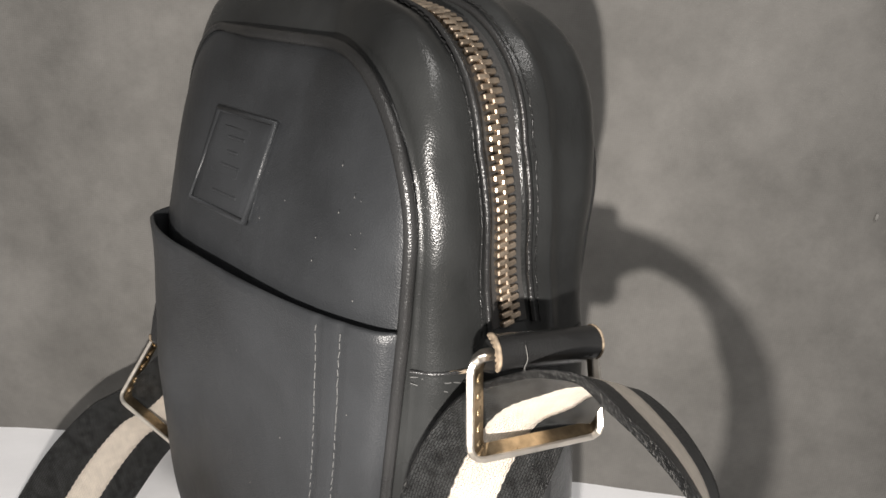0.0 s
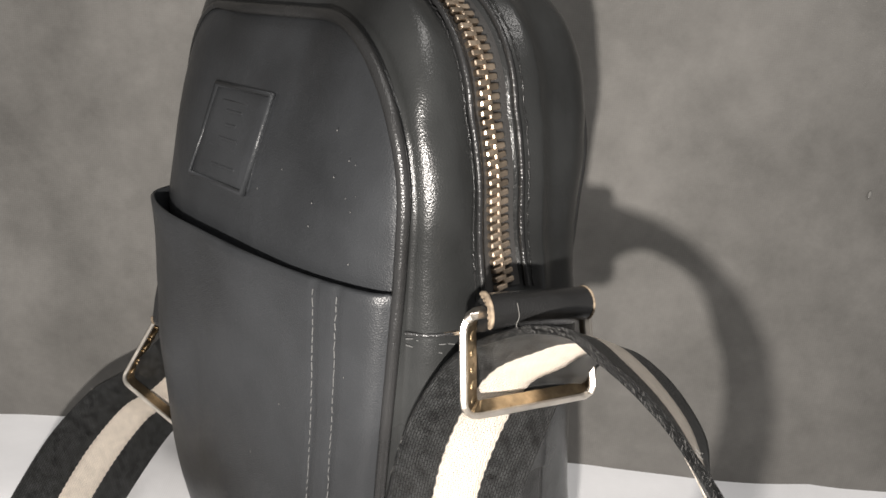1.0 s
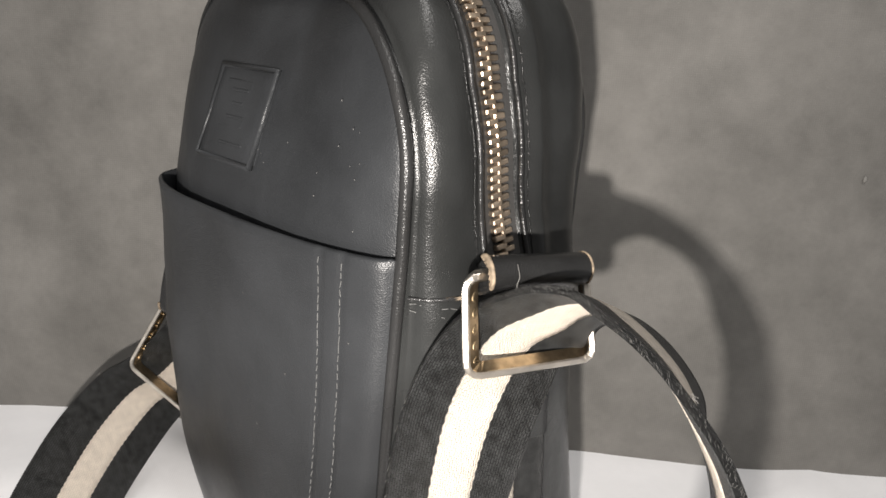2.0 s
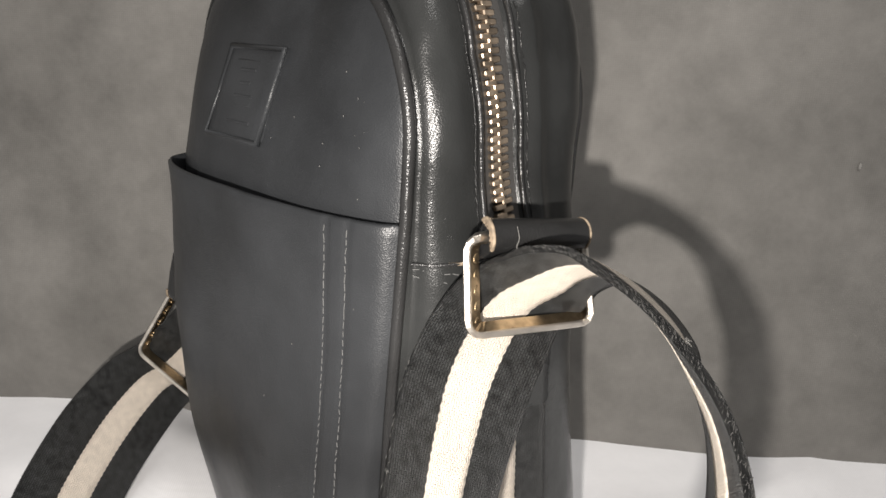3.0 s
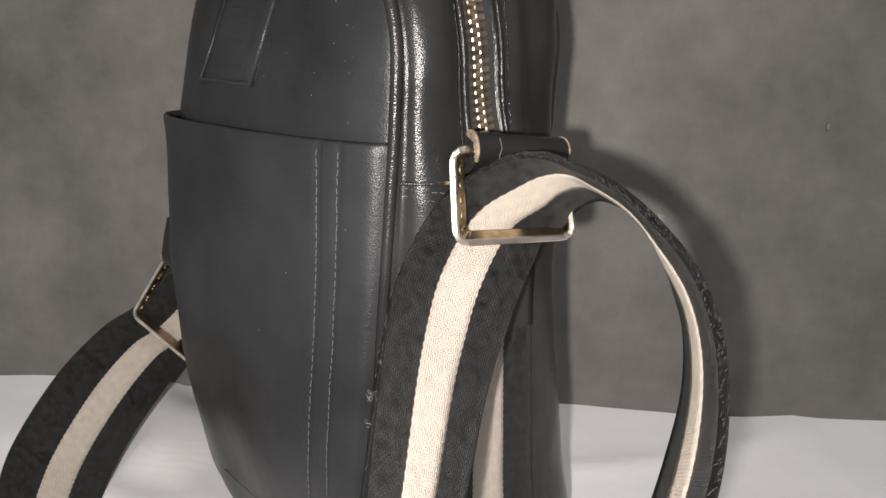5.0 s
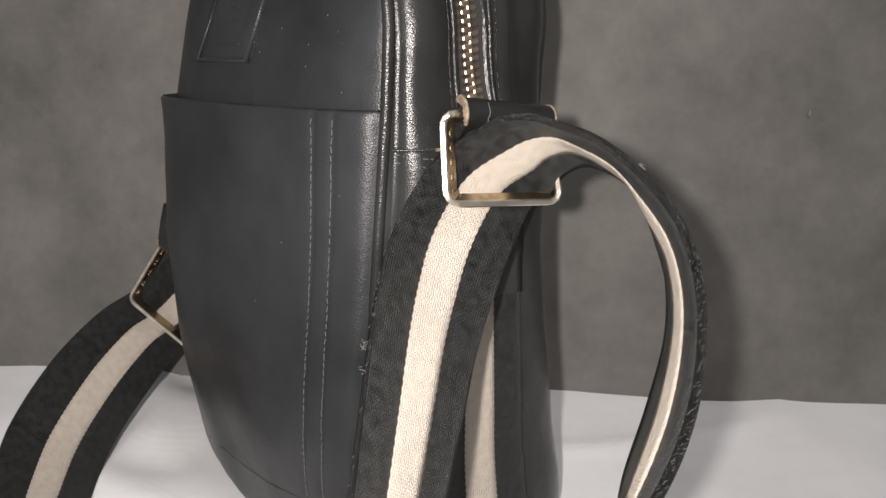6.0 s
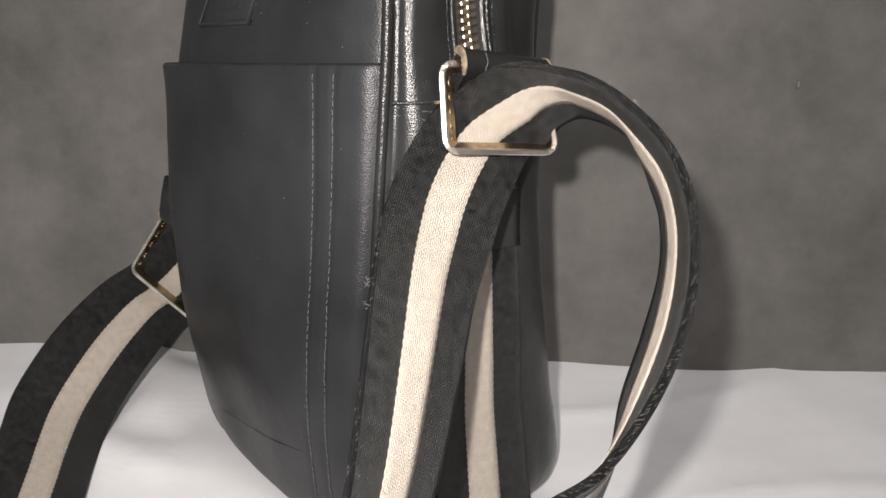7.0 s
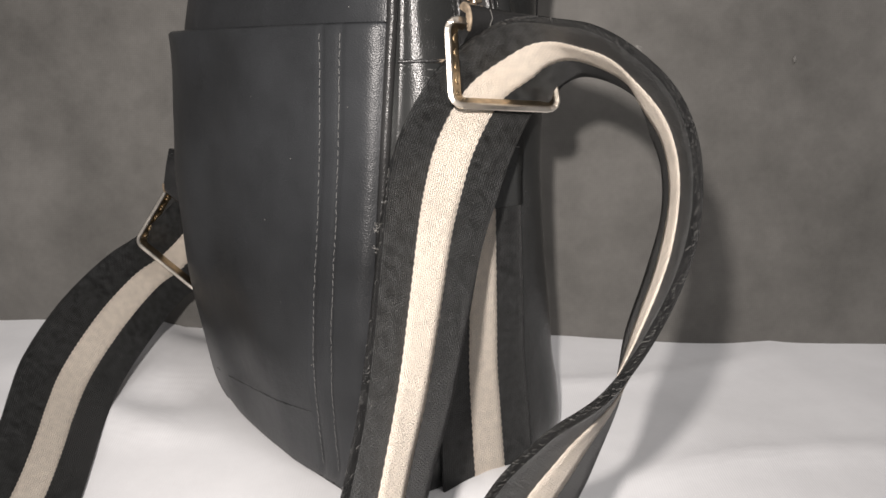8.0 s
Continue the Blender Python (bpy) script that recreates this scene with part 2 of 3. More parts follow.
def slump(u, v, w):
    """The soft bag's stance: the top leans back, the far side sags, the base spreads."""
    if u < 0:
        u *= between(w, (0, 0.03, 0.08, 0.12, 0.16, 0.19, 0.2, 0.2325, 0.252), (0.061, 0.066, 0.0725, 0.0760, 0.075, 0.0715, 0.0715, 0.068, 0.0645)) / HALF
    else:
        u *= between(w, (0, 0.05, 0.13, 0.17, 0.22), (0.084, 0.080, 0.0805, 0.0815, 0.0825)) / HALF
    if v > 0:
        v *= between(w, (0, 0.013, 0.046, 0.10, 0.14, 0.18, 0.215, 0.25), (0.122, 0.119, 0.112, 0.096, 0.085, 0.083, 0.082, 0.084)) / DEEP
    v2 = v + (0.045 * (w - 0.2) if w < 0.2 else 0.15 * (w - 0.2) * min(1, max(0.1, (0.085 - u) / 0.06)) * max(0.25, 1 - max(0, v) / 0.03))
    v2 += 0.017 * min(1, max(0, (0.03 - u) / 0.11)) ** 1.2 * max(0, 1 - w / 0.13)
    # the zip's lower end is pulled towards the back
    v2 += 0.0048 * math.exp(-(((v - 0.035) / 0.016) ** 2)) * min(1, max(0, (0.240 - w) / 0.045)) * min(1, max(0, (w - 0.160) / 0.030))
    w2 = w + 0.050 * (u - HALF) * (min(w, 0.3) / 0.2)
    return (u, v2, max(w2, 0.0))


def roundness(v, u, w):
    """How far the side band stands out past the panels' rims."""
    f = min(1.0, max(0.0, v / DEEP))
    full = 0.0078 + 0.0090 * min(1, max(0, (w - 0.248) / 0.026))
    near, far = min(1, max(0, (v - 0.0045) / 0.012)), min(1, max(0, (DEEP - v) / 0.014))
    o = full * math.sqrt(1 - (1 - min(near, far)) ** 2)
    o += 0.0020 * math.exp(-((v - 0.0500) / 0.0042) ** 2) * (1 + 0.3 * noise.noise(Vector((u * 220, 0, w * 220)))) * (1 if w > 0.185 else 0.2)
    # the lower side swells out below the seam
    low = 1 / (1 + math.exp((w - 0.185) / 0.011))
    o += (0.031 if u > 0 else 0.0) * low * f**0.7 * (1 - f**4.5)
    # the back of the upper corner is squarer than its front
    if u > 0:
        o += 0.004 * f * math.exp(-((u - 0.068) ** 2 + (w - 0.262) ** 2) / 0.0005)
    # the band dips towards the zip, which sits in a slit
    if w > 0.185:
        o -= 0.0038 * math.exp(-((v - ZIP) / 0.011) ** 2)
        if abs(v - ZIP) < 0.0075:
            o -= 0.0016
    return o


def side_point(v, w, out):
    """A point over the lower side, out metres off the leather."""
    return slump(HALF + roundness(v, HALF, w) + out, v, w)


def gusset_points(v0, v1, steps, offset):
    rows = []
    for u, w, nu, nw in RIM:
        row = []
        for k in range(steps + 1):
            f = k / steps
            v = v0 + (v1 - v0) * f
            o = offset(v, u, w)
            o *= 0.35 + 0.65 * max(abs(nu), min(1, max(0, w / 0.06)))
            wave = 0.0008 * noise.noise(Vector((u * 40, v * 60, w * 40))) + 0.0004 * noise.noise(Vector((u * 90, v * 130, w * 150)))
            row.append(slump(u + nu * (o + wave), v, w + nw * (o + wave)))
        rows.append(row)
    return rows


def panel(v_rim, puff, name, mat, label):
    """A soft panel that fills the rim and swells by puff."""
    rows = []
    ks = [1, 0.996, 0.99, 0.983, 0.974, 0.965, 0.94, 0.9, 0.84, 0.76, 0.66, 0.54, 0.4, 0.26, 0.12, 0.02]
    for k in ks:
        row = []
        for u, w, nu, nw in RIM:
            uu, ww = u * k, HIGH / 2 + (w - HIGH / 2) * k
            b = puff * (0.90 * (1 - k**2.8) + 0.13 * (1 - k**34)) + 0.0011 * noise.noise(Vector((uu * 22, ww * 22, v_rim * 90))) * (1 - k)
            row.append(slump(uu, v_rim - b, ww))
        rows.append(row)
    bm = grid(rows, closed_v=True)
    return part(name, bm, mat, bag, label)


panel(0.0015, 0.0145, "front_panel", LEATHER, "smooth black leather front with light scuffs")
panel(DEEP - 0.0015, -0.008, "back_panel", LEATHER, "smooth black leather back")
part("gusset", grid(gusset_points(0.0005, DEEP - 0.0005, 110, roundness), closed_u=True), GUSSET, bag, "creased soft black leather side band")


def piping(v, name):
    pts = [slump(u + nu * 0.0012, v + (0.0045 * min(1, max(0, (-0.03 - u) / 0.03)) if v < 0.01 else 0), w + nw * 0.0012) for u, w, nu, nw in RIM]
    return part(name, tube(pts, 0.0021, 10, closed=True), PIPING, bag, "rolled black leather piping with worn spots")


piping(-0.0003, "front_piping")
piping(DEEP + 0.0003, "back_piping")

# front pocket: a slack panel over the lower front, with a turned mouth
MOUTH = 0.198


def pocket_v(s, w):
    """How far the pocket stands off the front at s (-1..1 across) and height w."""
    f = w / MOUTH
    swell = (1 - abs(s) ** 3.2) * (0.0045 + 0.0085 * f**1.6 * (1 - 0.30 * s))
    belly = 0.0055 * math.exp(-(((w - 0.075) / 0.045) ** 2)) * (1 - abs(s) ** 6)
    return -0.0005 - swell - belly - 0.0038 * (1 - abs(s) ** 44) + 0.006 * math.exp(-w / 0.010) * (1 - abs(s) ** 8)


def pocket_u(s, w):
    """Across the pocket at s; its slack far side stands out past the panel at the mouth."""
    slack = 1 + between(w, (0.155, 0.180, 0.198), (0, 0.02, 0.06)) if s < 0 else 1.0
    return s * (half_at(w) + 0.0006) * slack


def half_at(w):
    if w < LOW_R:
        return HALF - LOW_R + math.sqrt(max(0, LOW_R**2 - (LOW_R - w) ** 2))
    return HALF


def pocket():
    outer, inner = [], []
    nw, ns = 60, 140
    for i in range(nw + 1):
        f = i / nw
        w = 0.0015 + (MOUTH - 0.0015) * f
        ro, ri = [], []
        for j in range(ns + 1):
            s = -1 + 2 * j / ns
            rip = 0.0005 * noise.noise(Vector((s * 3, w * 30, 7))) + 0.0022 * noise.noise(Vector((s * 1.9 + w * 9, w * 13 - s * 0.8, 3)))
            v = pocket_v(s, w) + rip * (1 - s * s)
            # the two seams press a shallow groove
            for c in (0.695, 0.805):
                v += 0.0007 * math.exp(-((s - c) / 0.018) ** 2)
            wrap = 0.016 * max(0.0, (-s - 0.88) / 0.12) ** 2
            ro.append(slump(pocket_u(s, w), v - 0.001 + wrap, w))
            ri.append(slump(pocket_u(s, w), min(v + 0.001, -0.0002) + wrap, w))
        outer.append(ro)
        inner.append(ri)
    rim = [slump(pocket_u(-1 + 2 * j / ns, MOUTH), pocket_v(-1 + 2 * j / ns, MOUTH) + 0.016 * max(0.0, (0.12 - 2 * j / ns) / 0.12) ** 2, MOUTH + 0.0012) for j in range(ns + 1)]
    rows = outer + [rim] + inner[::-1]
    return part("front_pocket", grid(rows), LEATHER, bag, "slack black leather slip pocket with turned mouth")


pkt = pocket()


def stitch_run(points, name, parent, length=0.0025, gap=0.0009, r=0.00016, mat=None):
    """Single stitches, each a short bowed thread, along points on a surface."""
    pts = [Vector(p) for p in points]
    bm = bmesh.new()
    dist = [0.0]
    for a, b in zip(pts, pts[1:]):
        dist.append(dist[-1] + (b - a).length)

    def at(d):
        for i in range(len(pts) - 1):
            if dist[i + 1] >= d:
                return pts[i].lerp(pts[i + 1], (d - dist[i]) / max(1e-9, dist[i + 1] - dist[i]))
        return pts[-1]

    d = 0.0
    while d + length < dist[-1]:
        l = length * random.uniform(0.85, 1.1)
        j = Vector((random.uniform(-1, 1), 0, random.uniform(-1, 1))) * 0.00032
        a, m, b = at(d) + j, at(d + l / 2), at(d + l) - j
        tube([a, m, b], r, 5, bm=bm)
        d += l + gap * random.uniform(0.8, 1.2)
    ob = part(name, bm, mat or THREAD, parent)
    ob["kind"] = "stuff"
    return ob


for c in (0.685, 0.80):
    line = []
    for i in range(80):
        w = 0.012 + (MOUTH - 0.013) * i / 79
        cc = c + 0.02 * math.exp(-((w - 0.075) / 0.05) ** 2) + 0.004 * noise.noise(Vector((w * 70, c * 9, 0)))
        line.append(slump(pocket_u(cc, w), pocket_v(cc, w) - 0.0009, w))
    stitch_run(line, "pocket_stitching", pkt)
low = []
for i in range(41):
    s0 = -0.62 + 1.28 * i / 40
    w = 0.030 + 0.010 * s0
    low.append(slump(pocket_u(s0, w), pocket_v(s0, w) - 0.0012, w))
stitch_run(low, "base_stitching", pkt, mat=PIPING)

# zip: tape, lips, and each tooth
rim_len = len(RIM)
hi = [i for i, (u, w, nu, nw) in enumerate(RIM) if w > 0.190]


def zip_point(i, v, out):
    u, w, nu, nw = RIM[i]
    o = roundness(v, u, w) + out
    return Vector(slump(u + nu * o, v, w + nw * o))


tape_rows = [[zip_point(i, ZIP - 0.0085 + 0.017 * k / 6, 0.0009 if 0 < k < 6 else -0.0012) for k in range(7)] for i in hi]
zipper = part("zipper", grid(tape_rows), TAPE, bag, "black zip tape with brass teeth")
for v, nm in ((ZIP - 0.0092, "zip_lip"), (ZIP + 0.0092, "zip_lip")):
    part(nm, tube([zip_point(i, v, 0.0006) for i in hi], 0.0011, 8), PIPING, bag, "folded leather edge beside the zip")
for v in (ZIP - 0.0118, ZIP + 0.0118):
    stitch_run([zip_point(i, v, 0.0004) for i in hi], "zip_stitching", bag, 0.0026, 0.0008, 0.00026, PIPING)

track = [zip_point(i, ZIP, 0.0016) for i in hi]
norms = [Vector((RIM[i][2], 0, RIM[i][3])) for i in hi]
tl = [0.0]
for a, b in zip(track, track[1:]):
    tl.append(tl[-1] + (b - a).length)


def tooth_mesh():
    bm = bmesh.new()
    bmesh.ops.create_cube(bm, size=1)
    for v in bm.verts:
        v.co = (v.co.x * 0.0019, v.co.y * 0.0050 + 0.0017, v.co.z * 0.0024)
    bmesh.ops.bevel(bm, geom=list(bm.edges), offset=0.0004, segments=1, affect="EDGES")
    me = bpy.data.meshes.new("tooth")
    bm.to_mesh(me)
    bm.free()
    me.materials.append(BRASS)
    return me


TOOTH = tooth_mesh()
d, flip, count = 0.001, 1, 0
while d < tl[-1] - 0.001 and count < 290:
    i = next(k for k in range(len(tl) - 1) if tl[k + 1] >= d)
    f = (d - tl[i]) / (tl[i + 1] - tl[i])
    p = track[i].lerp(track[i + 1], f)
    t = (track[i + 1] - track[i]).normalized()
    n = norms[i].lerp(norms[i + 1], f)
    n = (n - t * n.dot(t)).normalized()
    side = n.cross(t) * flip
    m = Matrix((t * flip, side, n)).transposed().to_4x4()
    if m.determinant() < 0:
        m = Matrix((-t * flip, side, n)).transposed().to_4x4()
    m.translation = p + n * 0.0004
    ob = new("tooth", TOOTH)
    ob.parent = zipper
    ob.matrix_basis = m
    flip = -flip
    d += 0.00152
    count += 1

# embossed patch on the front
def front_v(u, w):
    k = max(abs(u) / HALF, abs(w - HIGH / 2) / (HIGH / 2))
    return 0.0015 - 0.0145 * (0.90 * (1 - k**2.8) + 0.13 * (1 - k**34))


PU, PW = (-0.034, 0.016), (0.214, 0.253)


def patch_sheet(u0, u1, w0, w1, lift, name, parent, mat=None):
    rows = []
    for i in range(13):
        row = []
        for j in range(13):
            a, b = i / 12, j / 12
            e = min(a, 1 - a, b, 1 - b)
            h = lift * min(1, e / 0.085) - 0.0004 * (e == 0)
            u, w = u0 + (u1 - u0) * a, w0 + (w1 - w0) * b
            u -= 0.16 * (PW[1] - w)
            row.append(slump(u, front_v(u, w) - h - 0.0002, w))
        rows.append(row)
    return part(name, grid(rows), mat or LEATHER, parent)


patch = patch_sheet(PU[0], PU[1], PW[0], PW[1], 0.0011, "embossed_patch", bag)
patch["label"] = "embossed black leather patch with raised border"


def ridge(points, r, name, parent):
    return part(name, tube([slump(u - 0.16 * (PW[1] - w), front_v(u, w) - 0.0009, w) for u, w in points], r, 8, closed=True), LEATHER, parent)


ridge([(PU[0] + 0.002, PW[0] + 0.002), (PU[1] - 0.002, PW[0] + 0.002), (PU[1] - 0.002, PW[1] - 0.002), (PU[0] + 0.002, PW[1] - 0.002)], 0.0014, "patch_border", patch)
ridge([(-0.021, 0.229), (0.001, 0.229), (0.001, 0.246), (-0.021, 0.246)], 0.0005, "emblem_border", patch)
for a, b, c in ((-0.017, -0.003, 0.2425), (-0.015, -0.006, 0.2375), (-0.018, -0.002, 0.2325), (-0.020, 0.0, 0.2225)):
    part("raised_bar", tube([slump(u, front_v(u, c) - 0.0011, c) for u in (a, (a + b) / 2, b)], 0.0006, 6), LEATHER, patch)

# scuffs and loose fibres: small pale flecks in the leather
for u, w in ((0.066, 0.238), (0.060, 0.232), (0.050, 0.214), (0.068, 0.205), (0.058, 0.246)):
    bm = bmesh.new()
    bmesh.ops.create_icosphere(bm, subdivisions=1, radius=0.0002)
    for v in bm.verts:
        v.co = Vector(slump(u, front_v(u, w) - 0.0001, w)) + Vector((v.co.x, v.co.y * 0.4, v.co.z * 1.6))
    part("scuff", bm, LINT, bag)

def speck(p, r, parent):
    bm = bmesh.new()
    bmesh.ops.create_icosphere(bm, subdivisions=1, radius=r)
    for v in bm.verts:
        v.co = Vector(p) + Vector((v.co.x, v.co.y * 0.4, v.co.z * random.uniform(1, 1.8)))
    part("speck", bm, LINT, parent)


for s0, w in ((0.50, 0.146), (0.86, 0.168), (0.30, 0.118), (0.70, 0.060)):
    speck(slump(pocket_u(s0, w), pocket_v(s0, w) - 0.0018, w), 0.00024, pkt)
for _ in range(9):
    s0, w = random.uniform(-0.3, 0.95), random.uniform(0.02, 0.19)
    speck(slump(pocket_u(s0, w), pocket_v(s0, w) - 0.0017, w), random.uniform(0.0001, 0.00017), pkt)
for _ in range(9):
    u, w = random.uniform(0.01, 0.072), random.uniform(0.205, 0.25)
    speck(slump(u, front_v(u, w) - 0.0001, w), random.uniform(0.0001, 0.0002), bag)

# seam across the side band below the zip, with a worn raw edge
seam_v = [0.003 + 0.066 * i / 24 for i in range(25)]
k_seam = min(range(rim_len // 2), key=lambda i: abs(RIM[i][1] - 0.188))
part("side_seam", tube([zip_point(k_seam, v, 0.0004) for v in seam_v], 0.0007, 6), PIPING, bag)
part("raw_edge", tube([zip_point(k_seam, v, 0.0004 + 0.0003 * math.sin(v * 900)) for v in (0.011, 0.0125, 0.014, 0.0155, 0.017, 0.0185)], 0.0007, 6), EDGE, bag, "frayed tan raw leather edge")
stitch_run([zip_point(k_seam, 0.003, 0.001) + Vector((0, 0, -0.004)), zip_point(k_seam, 0.010, 0.001) + Vector((0, 0, -0.006)), zip_point(k_seam, 0.018, 0.001) + Vector((0, 0, -0.011))], "seam_stitching", bag)
stitch_run([zip_point(k_seam, 0.003, 0.001) + Vector((0, 0, -0.0015)), zip_point(k_seam, 0.010, 0.001) + Vector((0, 0, -0.003)), zip_point(k_seam, 0.018, 0.001) + Vector((0, 0, -0.0045))], "seam_stitching", bag)


# ---- rings and tabs ----
def flat_ring(corners, axis, width, thick, name):
    """A rectangular ring of flat bar with rounded corners; corners in the room."""
    c = [INTO @ Vector(p) for p in corners]
    mid = sum(c, Vector()) / 4
    n = (INTO.to_3x3() @ Vector(axis)).normalized()
    path = []
    for i in range(4):
        p, a, b = c[i], c[i - 1], c[(i + 1) % 4]
        ra, rb = (a - p).normalized(), (b - p).normalized()
        for k in range(5):
            f = k / 4
            path.append(p + 0.0035 * ((1 - f) ** 2 * ra + f**2 * rb))
    rows = []
    m = len(path)
    sec = [(-1, -0.35), (-0.85, -0.6), (0.6, 0.05), (0.85, 0.1), (1, 0.3), (1, 0.85), (0.85, 1), (-0.85, 1), (-1, 0.8)]
    for i, p in enumerate(path):
        t = (path[(i + 1) % m] - path[i - 1]).normalized()
        o = t.cross(n).normalized()
        if o.dot(p - mid) < 0:
            o = -o
        rows.append([p + o * thick * y + n * width / 2 * x for x, y in sec])
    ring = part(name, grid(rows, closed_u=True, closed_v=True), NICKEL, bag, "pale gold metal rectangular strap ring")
    # inner faces take the copy that has the dark reflection in its colour
    ring.data.materials.append(RING_REFLECTION)
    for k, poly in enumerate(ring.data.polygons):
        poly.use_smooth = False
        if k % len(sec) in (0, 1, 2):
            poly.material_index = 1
    # worn stamped marks along the sloped inner face of the short bar
    t = (c[1] - c[0]).normalized()
    o = (mid - c[0]).normalized()
    o = (o - t * o.dot(t)).normalized()
    for i in range(9):
        q = c[0].lerp(c[1], 0.14 + 0.72 * i / 8) + o * thick * 0.32 - n * width * 0.06
        bm = bmesh.new()
        bmesh.ops.create_uvsphere(bm, u_segments=8, v_segments=6, radius=1.0)
        for v in bm.verts:
            v.co = q + t * v.co.x * 0.0010 + o * v.co.y * 0.0008 + (n + t * (-0.5) ** (i % 2)) * v.co.z * 0.0015
        part("stamp", bm, TARNISH, ring)
    return ring


R_TL, R_BL, R_BR, R_TR = (0.0165, 0.1965, 0.203), (0.0185, 0.190, 0.1765), (0.0570, 0.2110, 0.1735), (0.0535, 0.2250, 0.1975)
flat_ring((R_TL, R_BL, R_BR, R_TR), (-0.18, -0.96, 0.10), 0.0060, 0.0026, "strap_ring")
L_TL, L_BL, L_BR = Vector((-0.139, 0.373, 0.106)), Vector((-0.152, 0.349, 0.079)), Vector((-0.119, 0.343, 0.053))
flat_ring((L_TL, L_BL, L_BR, L_TL + L_BR - L_BL), (-0.05, -0.95, 0.28), 0.0066, 0.0024, "strap_ring")


def tab(a, b, root_a, root_b, name):
    """A leather tab: a fold round the ring's bar from a to b, both ends sewn down at the roots."""
    a, b, ra, rb = (INTO @ Vector(p) for p in (a, b, root_a, root_b))
    rows = []
    for k in range(7):
        f = k / 6
        p, r = a.lerp(b, f), ra.lerp(rb, f)
        d = r - p
        across = (b - a).normalized()
        n = across.cross(d).normalized()
        prof = []
        for j in range(15):
            ang = math.pi * j / 14
            prof.append(p + 0.0052 * (math.cos(ang) * n - math.sin(ang) * d.normalized()))
        rows.append([r + n * 0.0025, p.lerp(r, 0.5) + n * 0.0046] + prof + [p.lerp(r, 0.5) - n * 0.0046, r - n * 0.0025])
    bm = grid(rows, closed_v=True)
    for r in (rows[0], rows[-1]):
        bm.faces.new([bm.verts.new(p) for p in r])
    ob = part(name, bm, PIPING, bag, "folded black leather tab round the ring")
    core = sum(rows[0][2:17], Vector()) / 15
    for turn in (0.80, 0.52, 0.26):
        part("rolled_end", tube([core.lerp(p, turn) - across * 0.0004 for p in rows[0][2:17]], 0.0007, 6), EDGE, ob, "worn tan rolled leather end")
    for row, sign in ((rows[0], -1), (rows[-1], 1)):
        edge = part("raw_edge", tube([p + across * sign * 0.0004 for p in row[2:17]], 0.0007 if sign < 0 else 0.0004, 6), EDGE, ob, "worn tan raw leather edge")
    return ob


tab((0.0215, 0.1995, 0.2045), (0.0525, 0.2170, 0.2005), (0.0185, 0.2090, 0.1950), (0.0465, 0.2260, 0.1910), "strap_tab")
tab((-0.1390, 0.364, 0.110), (-0.1135, 0.358, 0.088), (-0.1365, 0.366, 0.130), (-0.1130, 0.362, 0.124), "strap_tab")


# leather flap sewn over the strap end that lies on the side
def anchor_flap():
    face, back = [], []
    for i in range(11):
        w = 0.127 + 0.040 * i / 10
        face.append([Vector(side_point(0.0100 + 0.0375 * j / 10, w, 0.0030)) for j in range(11)])
        back.append([Vector(side_point(0.0100 + 0.0375 * j / 10, w, -0.0004)) for j in range(11)])
    ring = [fr + bk[::-1] for fr, bk in zip(face, back)]
    bm = grid(ring, closed_v=True)
    for r in (ring[0], ring[-1]):
        bm.faces.new([bm.verts.new(p) for p in r])
    ob = part("anchor_flap", bm, GUSSET, bag, "black leather flap sewn over the strap end")
    stitch_run([p + Vector((0.0003, 0, 0)) for p in face[6]], "flap_stitching", ob)


anchor_flap()


